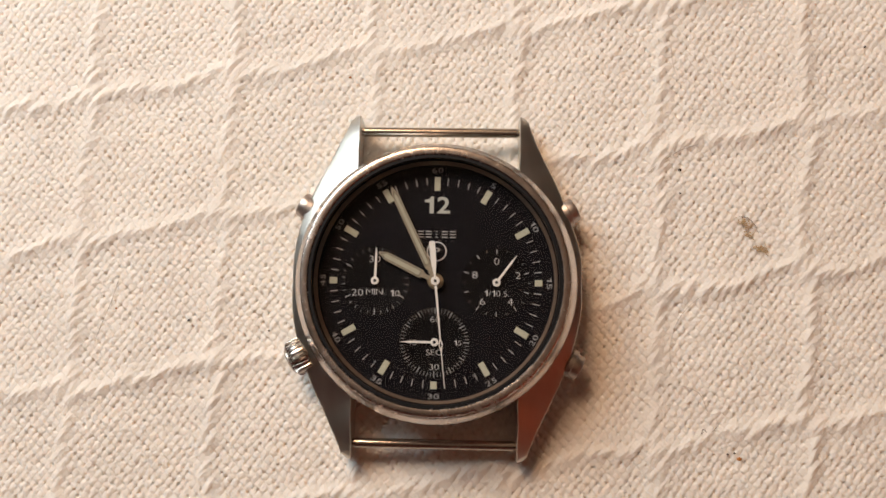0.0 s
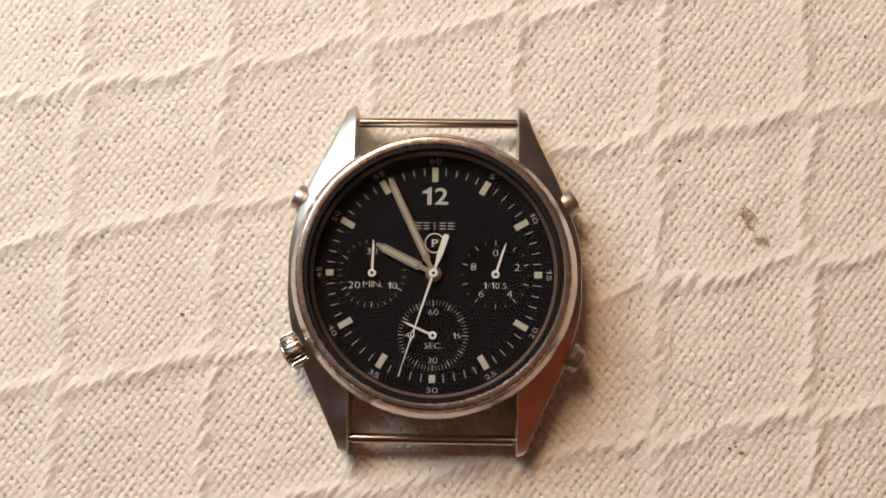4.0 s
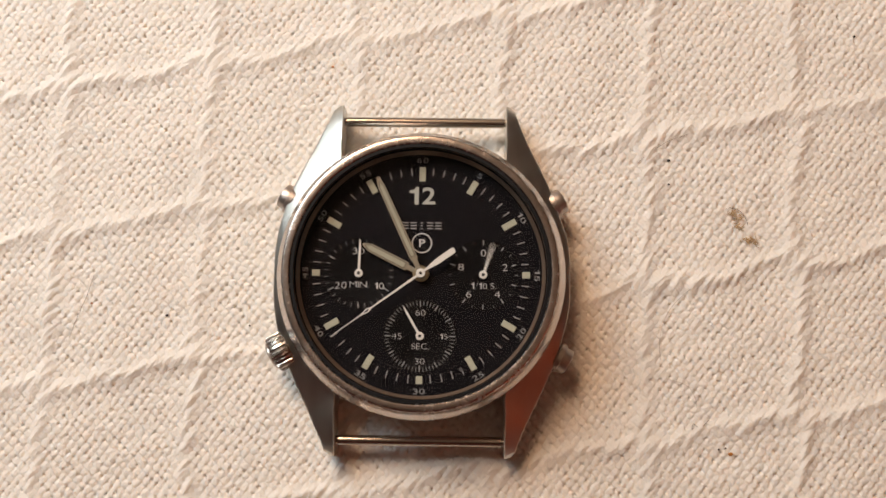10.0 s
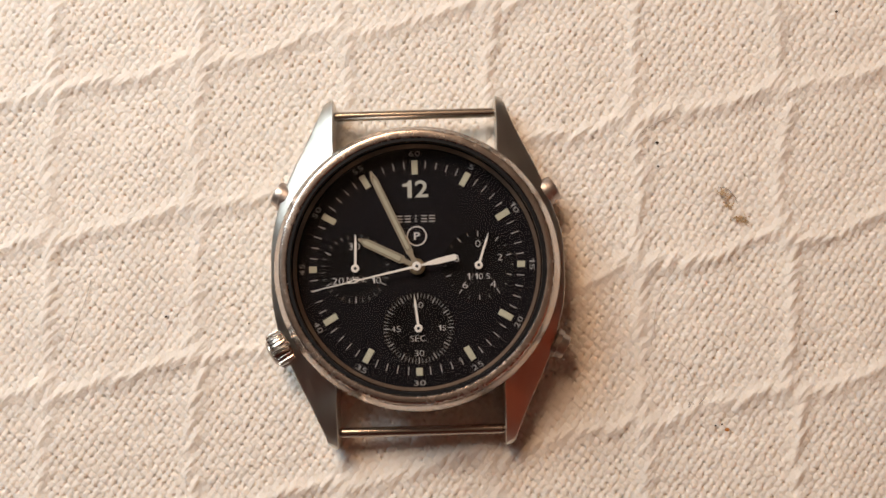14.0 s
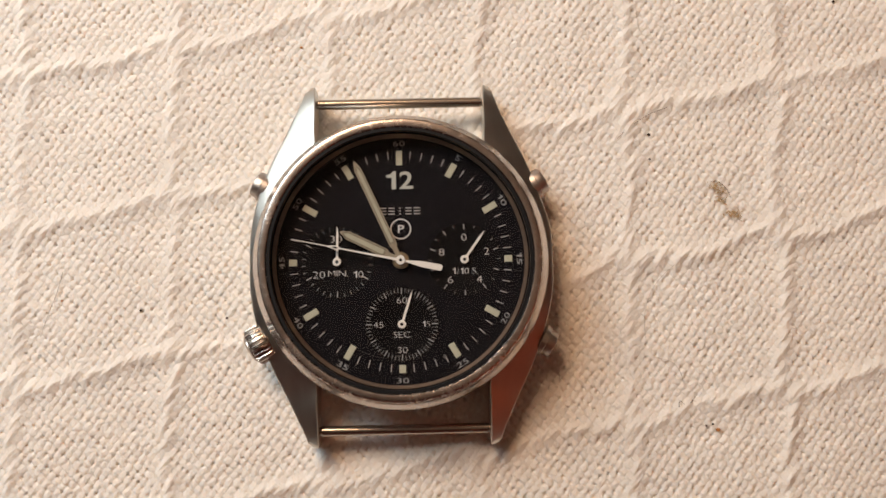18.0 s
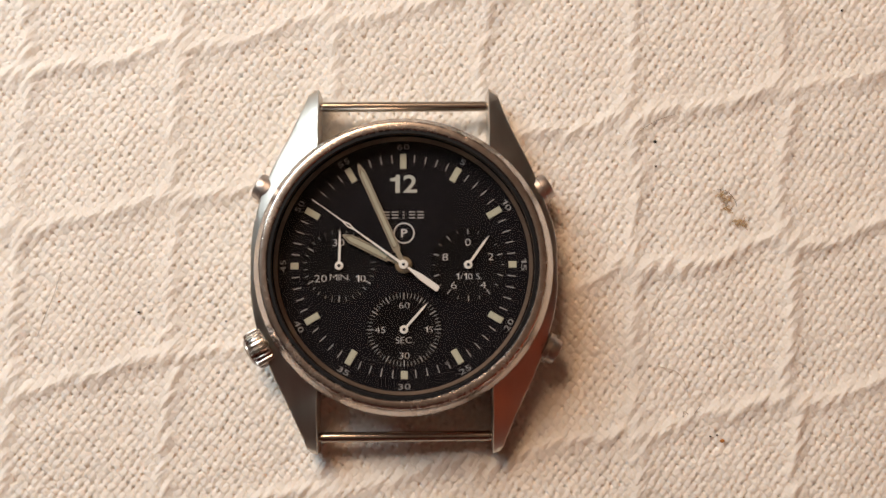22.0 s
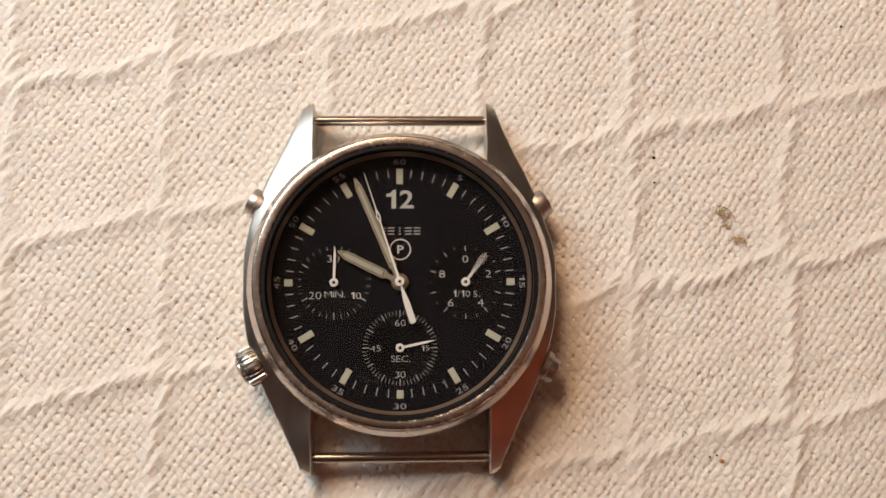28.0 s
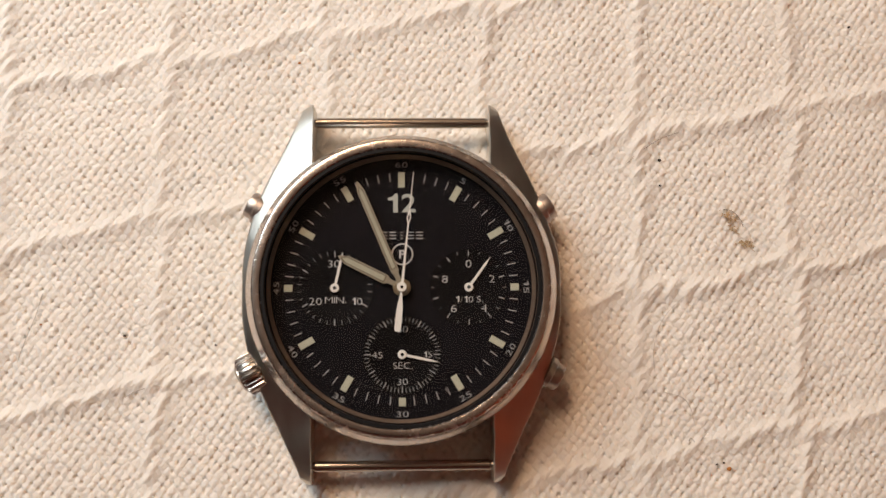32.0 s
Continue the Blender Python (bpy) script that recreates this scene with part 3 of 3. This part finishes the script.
def dial_parts():
    bm = lathe([(0, 6.6), (14.6, 6.6), (14.6, DIAL), (0, DIAL)], 160)
    dial = part("dial", bm, DIAL_BLACK, watch, "matte black dial with three subdials")
    for k in range(60):
        if k % 5 == 0:
            r0, r1, w = (12.2, 13.15, 0.40) if k in (15, 30, 45) else (11.35, 13.15, 0.38)
            bm = box(-w, w, r0, r1, DIAL + 0.01, DIAL + 0.16, 0.05)
            ob = part("hour_marker", bm, LUME, dial)
        else:
            ob = part("minute_tick", box(-0.052, 0.052, 12.15, 13.1, DIAL + 0.005, DIAL + 0.03), PRINT_GREY, dial)
        ob.matrix_basis = pose(0, 0, 0, 0, 0, -6 * k)
    for k in range(5, 61, 5):
        x, y = polar(14.0, k)
        turn = -6 * k if k % 60 in (0, 5, 10, 15, 45, 50, 55) else -6 * k + 180
        lettering("%d" % k, 0.64, DIAL + 0.01, PRINT_RIM, dial, "numeral", x, y, turn, 0.0, 1.42 if k > 5 else 0.62)
    part("numeral", slab([(-0.42, 8.52), (-0.42, 10.68), (-0.78, 10.68), (-0.92, 10.42), (-1.2, 10.28), (-1.55, 10.24), (-1.55, 9.92), (-0.94, 9.92), (-0.94, 8.52)], DIAL + 0.02, DIAL + 0.06), LUME_PALE, dial)
    lettering("2", 2.12, DIAL + 0.02, LUME_PALE, dial, "numeral", 0.80, 9.6, 0, 0.05, 1.6, 0.04)
    # maker's name as plain bars, and the ringed letter under it
    for k in range(5):
        x = -2.0 + k * 1.0
        w = 0.11 if k == 2 else 0.37
        for y in (5.5, 5.85, 6.2):
            part("logo_bar", box(x - w, x + w, y, y + 0.13, DIAL + 0.005, DIAL + 0.03), PRINT_GREY, dial)
    m = Matrix.Translation((0.05, 3.78, 0))
    part("ring", lathe([(1.08, DIAL + 0.005), (1.08, DIAL + 0.03), (1.24, DIAL + 0.03), (1.24, DIAL + 0.005)], 64, m, closed=True), PRINT_WHITE, dial)
    lettering("P", 0.95, DIAL + 0.01, PRINT_WHITE, dial, "letter", 0.08, 3.78, 0, 0.02, 0.74)
    # small marks by the twenty-five minute baton
    part("printed_mark", slab([(4.95 + 0.28 * math.cos(a), -11.35 + 0.28 * math.sin(a)) for a in (0, 1.57, 3.14, 4.71)], DIAL + 0.005, DIAL + 0.03), PRINT_DIM, dial)
    for k in range(5):
        part("printed_mark", box(-0.22, 0.22, 11.5, 11.6, DIAL + 0.005, DIAL + 0.02), PRINT_FAINT, dial).matrix_basis = pose(0, 0, 0, 0, 0, -6 * (31.9 + k * 0.5))

    def subdial(cx, cy, radius, count, major, long, short, words):
        bm = lathe([(0, DIAL + 0.004), (radius - 0.05, DIAL + 0.004), (radius, DIAL + 0.03), (radius + 0.08, DIAL + 0.03), (radius + 0.12, DIAL + 0.002)], 96, Matrix.Translation((cx, cy, 0)))
        part("subdial", bm, SUBDIAL_BLACK, dial)
        bm = bmesh.new()
        for k in range(count):
            length, width = (long, 0.058) if k % major == 0 else (short, 0.028)
            m = Matrix.Translation((cx, cy, 0)) @ Matrix.Rotation(-2 * math.pi * k / count, 4, "Z")
            corners = [m @ Vector((x, y, 0)) for x, y in ((-width, radius - 0.1 - length), (width, radius - 0.1 - length), (width, radius - 0.1), (-width, radius - 0.1))]
            slab([(c.x, c.y) for c in corners], DIAL + 0.01, DIAL + 0.035, 0, bm)
        part("subdial_scale", bm, PRINT_FINE, dial)
        for text, x, y, wide, size in words:
            lettering(text, size, DIAL + 0.015, PRINT_WHITE, dial, "numeral" if text.isdigit() else "inscription", cx + x, cy + y, 0, -0.018, wide)

    subdial(-7.5, 0, 4.3, 30, 5, 0.75, 0.5, (("30", -0.1, 2.72, 1.38, 0.8), ("20", -2.15, -1.47, 1.4, 0.82), ("10", 2.5, -1.47, 1.12, 0.8), ("MIN.", 0.1, -1.35, 2.35, 0.7)))
    subdial(7.5, 0, 4.3, 20, 2, 0.62, 0.36, (("0", 0, 2.65, 0.62, 0.84), ("2", 2.63, 0.93, 0.62, 0.82), ("4", 1.7, -2.35, 0.68, 0.82), ("6", -1.7, -2.35, 0.64, 0.82), ("8", -2.68, 0.93, 0.64, 0.82), ("1/10 S.", 0.08, -1.32, 3.0, 0.75)))
    subdial(0, -7.45, 4.35, 60, 5, 0.75, 0.55, (("60", 0.03, 2.8, 1.2, 0.7), ("15", 2.86, 0.0, 0.9, 0.66), ("30", 0.03, -3.0, 1.15, 0.7), ("45", -2.78, -0.03, 1.2, 0.68), ("SEC.", 0.08, -1.22, 2.15, 0.7)))


dial_parts()


# ---- the pointers ----
def sword(length, neck, width, z, tip):
    """The steel outline of an hour or minute pointer, directed to twelve."""
    w = width / 2
    return slab([(-0.28, -0.9), (0.28, -0.9), (0.3, neck - 0.25), (w, neck), (w * 0.92, length - tip), (0.1, length), (-0.1, length), (-w * 0.92, length - tip), (-w, neck), (-0.3, neck - 0.25)], z, z + 0.14, 0.05)


def lume_strip(neck, length, width, z):
    w = width / 2
    return slab([(-w, neck), (w, neck), (w * 0.9, length - 0.55), (0, length), (-w * 0.9, length - 0.55)], z, z + 0.05, 0.03)


def disc(r, z0, z1):
    return lathe([(0, z0), (r, z0), (r, z1 - 0.04), (r - 0.05, z1), (0, z1)], 40)


def hand(name, bm, mat, label, hub, hub_mat, z0, z1):
    ob = part(name, bm, mat, watch, label)
    part("hub", disc(hub, z0, z1), hub_mat, ob)
    return ob


hour_hand = hand("hour_hand", sword(7.9, 1.95, 1.12, 0, 1.0), HAND_FRAME, "tan lumed hour hand", 1.0, BRASS, -0.02, 0.12)
part("lume", lume_strip(2.15, 7.5, 0.62, 0.12), HAND_LUME, hour_hand)
part("groove", lume_strip(2.05, 7.65, 0.82, 0.105), HAND_GROOVE, hour_hand)
minute_hand = hand("minute_hand", sword(12.95, 1.9, 0.92, 0, 1.1), HAND_FRAME, "tan lumed minute hand", 0.85, BRASS, -0.02, 0.12)
part("lume", lume_strip(2.3, 12.2, 0.44, 0.12), HAND_LUME, minute_hand)
part("groove", lume_strip(2.2, 12.4, 0.62, 0.105), HAND_GROOVE, minute_hand)

thin = [(-0.24, -4.95), (0.24, -4.95), (0.37, -4.75), (0.35, -2.5), (0.24, -1.6), (0.12, -0.8), (0.15, 0.3), (0.075, 7.1), (0.26, 7.75), (0.065, 8.7), (0.03, 13.05), (-0.03, 13.05), (-0.065, 8.7), (-0.26, 7.75), (-0.075, 7.1), (-0.15, 0.3), (-0.12, -0.8), (-0.24, -1.6), (-0.35, -2.5), (-0.37, -4.75)]
sweep_hand = hand("chronograph_hand", slab(thin, 0, 0.1, 0.0), HAND_WHITE, "white sweep hand with broad tail", 0.55, HAND_WHITE, 0.0, 0.22)
part("pin", disc(0.17, 0.2, 0.3), GASKET, sweep_hand)
part("inlay", slab([(0, 7.4), (0.13, 7.8), (0, 8.25), (-0.13, 7.8)], 0.1, 0.115), GASKET, sweep_hand)


def small_hand(name, label, length):
    w = 0.145
    bm = slab([(-0.14, -0.2), (0.14, -0.2), (w, length * 0.35), (0.13, length * 0.8), (0.03, length), (-0.03, length), (-0.13, length * 0.8), (-w, length * 0.35)], 0, 0.08)
    ob = hand(name, bm, HAND_WHITE, label, 0.5, HAND_WHITE, 0.0, 0.16)
    part("pin", disc(0.19, 0.14, 0.22), GASKET, ob)
    return ob


seconds_hand = small_hand("seconds_hand", "white small seconds hand", 4.0)
minute_counter = small_hand("counter_hand", "white minute counter hand", 4.05)
tenth_hand = small_hand("tenths_hand", "white tenths of a second hand", 4.0)

# ---- lint and crumbs on the cloth ----


def fibre(points, radius, mat, label):
    """A thin hair that lies along a smooth line on the cloth."""
    bm = bmesh.new()
    pts = [Vector(p) for p in points]
    line = []
    for k in range(len(pts) - 1):
        a, b, c, d = pts[max(k - 1, 0)], pts[k], pts[k + 1], pts[min(k + 2, len(pts) - 1)]
        for q in range(6):
            u = q / 6
            line.append(0.5 * ((2 * b) + (c - a) * u + (2 * a - 5 * b + 4 * c - d) * u * u + (3 * b - a - 3 * c + d) * u ** 3))
    line.append(pts[-1])
    rings = []
    for k, p in enumerate(line):
        way = (line[min(k + 1, len(line) - 1)] - line[max(k - 1, 0)]).normalized()
        side = way.cross(Vector((0, 0, 1))).normalized()
        up = side.cross(way)
        rings.append([bm.verts.new(p + radius * (side * math.cos(q * math.pi / 2) + up * math.sin(q * math.pi / 2))) for q in range(4)])
    for a, b in zip(rings, rings[1:]):
        for q in range(4):
            bm.faces.new((a[q], a[(q + 1) % 4], b[(q + 1) % 4], b[q]))
    tagged(finish("fibre", bm, mat, None, label), "", "lint", "lint on the tablecloth")


def resting(x, y, lift=0.12):
    z = cloth_height(np.array([x]), np.array([y]), True)
    near = cloth_height(x + np.array([-0.4, 0.4, 0, 0]), y + np.array([0, 0, -0.4, 0.4]), True)
    return (x, y, float(max(z[0], near.max())) + lift)


fibre([resting(*p) for p in ((27.5, 15.6), (28.6, 16.6), (29.7, 17.4), (31.8, 18.7), (34.1, 19.5))], 0.028, FIBRE_GREY, "fine brown hair across a cloth ridge")
fibre([resting(*p) for p in ((-42.5, 0.1), (-43.2, -2.6), (-44.1, -5.0), (-45.1, -7.9))], 0.03, FIBRE_GREY, "long fine brown hair on the cloth")
fibre([resting(*p) for p in ((34.2, -17.9), (33.9, -18.3), (34.1, -17.6), (34.6, -18.0), (34.9, -18.3), (35.5, -17.7), (36.2, -16.9))], 0.028, FIBRE_DARK, "curly dark fibre on the cloth")
fibre([resting(*p) for p in ((31.0, -12.1), (33.3, -12.8), (34.3, -14.2), (34.6, -15.6))], 0.02, FIBRE_GREY, "thin pale hair on the cloth")
fibre([resting(*p) for p in ((30.1, -9.7), (30.1, -6.9), (31.3, -3.5), (33.9, -0.8), (36.8, 0.6), (41.4, 1.0))], 0.018, FIBRE_GREY, "long pale hair curving over the cloth")
fibre([resting(*p) for p in ((-32.5, -12.1), (-30.9, -11.3), (-29.1, -10.9), (-27.8, -11.0))], 0.022, FIBRE_GREY, "thin pale hair across a cloth ridge")
fibre([resting(*p) for p in ((30.6, 32.6), (30.7, 31.2), (30.95, 29.6))], 0.018, FIBRE_GREY, "thin pale hair on the cloth")


def tuft(spots, count, seed, label):
    """A dried brown fleck: many short stiff fibres caught in the weave."""
    rng = random.Random(seed)
    bm = bmesh.new()
    for _ in range(count):
        cx, cy, spread = rng.choice(spots)
        x, y = cx + rng.gauss(0, spread), cy + rng.gauss(0, spread * 0.7)
        turn, long = rng.gauss(0.2, 0.8), rng.uniform(0.15, 0.45)
        a = Vector(resting(x, y, 0.03))
        b = Vector(resting(x + long * math.cos(turn), y + long * math.sin(turn), 0.05))
        way = (b - a).normalized()
        side = way.cross(Vector((0, 0, 1))).normalized() * rng.uniform(0.025, 0.06)
        up = Vector((0, 0, 0.05))
        ends = [[bm.verts.new(p + side), bm.verts.new(p + up), bm.verts.new(p - side)] for p in (a, (a + b) / 2 + up * 0.6, b)]
        for u, v in zip(ends, ends[1:]):
            for q in range(3):
                bm.faces.new((u[q], u[(q + 1) % 3], v[(q + 1) % 3], v[q]))
        bm.faces.new(ends[0])
        bm.faces.new(ends[-1])
    tagged(finish("dried_fleck", bm, FLECK, None, label), "", "stain", "dried flecks on the tablecloth")


tuft([(39.5, 9.2, 0.35), (40.2, 8.6, 0.4), (40.4, 7.5, 0.3)], 70, 1, "dried brown fleck caught in the weave")
tuft([(41.4, 5.7, 0.35), (42.3, 5.5, 0.4)], 55, 2, "smaller dried brown fleck caught in the weave")
fibre([resting(*p) for p in ((39.2, 9.9), (40.4, 9.6), (41.3, 8.6), (41.6, 7.7))], 0.028, FIBRE_DARK, "fine brown hair beside a dried fleck")


def crumb(x, y, size, mat, label):
    bm = bmesh.new()
    bmesh.ops.create_icosphere(bm, subdivisions=2, radius=size)
    px, py, pz = resting(x, y, 0.0)
    for v in bm.verts:
        v.co *= 1 + 0.35 * noise.noise(v.co * 3.1 / size + Vector((x, y, 0)))
        v.co = Vector((v.co.x * 1.2 + px, v.co.y + py, v.co.z * 0.6 + pz))
    tagged(finish("crumb", bm, mat, None, label), "", "crumb", "crumbs on the tablecloth")


# the dark lump at 31.6, 12.9 is added for a shaded pit in the weave
for x, y, size, mat, label in ((37.25, -20.7, 0.11, CRUMB_DARK, "tiny dark speck on the cloth"), (38.1, -20.55, 0.12, CRUMB_DARK, "tiny dark speck on the cloth"),
                               (38.75, -21.25, 0.24, CRUMB_ORANGE, "tiny orange crumb on the cloth"), (-12.5, 28.3, 0.15, CRUMB_ORANGE, "tiny orange crumb on the cloth"),
                               (31.6, 16.05, 0.19, CRUMB_DARK, "tiny dark speck on the cloth"), (31.6, 12.9, 0.13, CRUMB_DARK, "tiny dark speck on the cloth"),
                               (-47.2, -13.65, 0.16, CRUMB_DARK, "tiny dark speck on the cloth"), (56.25, 33.05, 0.16, CRUMB_DARK, "tiny dark speck on the cloth"), (-32.8, -4.9, 0.15, CRUMB_DARK, "tiny dark speck on the cloth"),
                               (-22.1, -6.1, 0.12, CRUMB_DARK, "tiny dark speck on the cloth"), (-42.6, -3.5, 0.13, CRUMB_ORANGE, "tiny orange crumb on the cloth")):
    crumb(x, y, size, mat, label)


# ---- what moves ----
def ticking(thing, cx, cy, z, first, tick, step, count):
    """A hand that stands still and leaps by step degrees at every tick."""
    rows = [(0.0, first)]
    for k in range(count):
        t = tick + k
        if 0 < t < 32:
            rows += [(t - 0.034, first + k * step), (t, first + (k + 1) * step)]
    rows.append((32.0, rows[-1][1]))
    walk(thing, [(t, pose(cx * MM, cy * MM, z * MM, 0, 0, -a)) for t, a in rows])


def motions():
    walk(hour_hand, [(t, pose(0, 0, 8.0 * MM, 0, 0, -(296.4 + t * 0.5 / 60))) for t in (0, 16, 32)])
    walk(minute_hand, [(t, pose(0, 0, 8.3 * MM, 0, 0, -(333.9 + t * 6 / 60))) for t in (0, 16, 32)])
    ticking(sweep_hand, 0, 0, 8.6, 174, 0.967, 6, 32)
    ticking(seconds_hand, 0, -7.45, 7.75, 270, 0.267, 6, 33)
    walk(minute_counter, [(t, pose(-7.5 * MM, 0, 7.75 * MM, 0, 0, -a)) for t, a in ((0.0, 1.5), (30.9, 1.5), (30.967, 12.5), (32.0, 12.5))])
    rows = []
    for n in range(0, 961):
        t = n / 30
        steps = math.floor(20 * t + (2.05 if t < 0.85 else 1.05 + 0.95 * t / 17.5))
        rows.append((t, pose(7.5 * MM, 0, 7.75 * MM, 0, 0, -18 * steps)))
    walk(tenth_hand, rows)


motions()
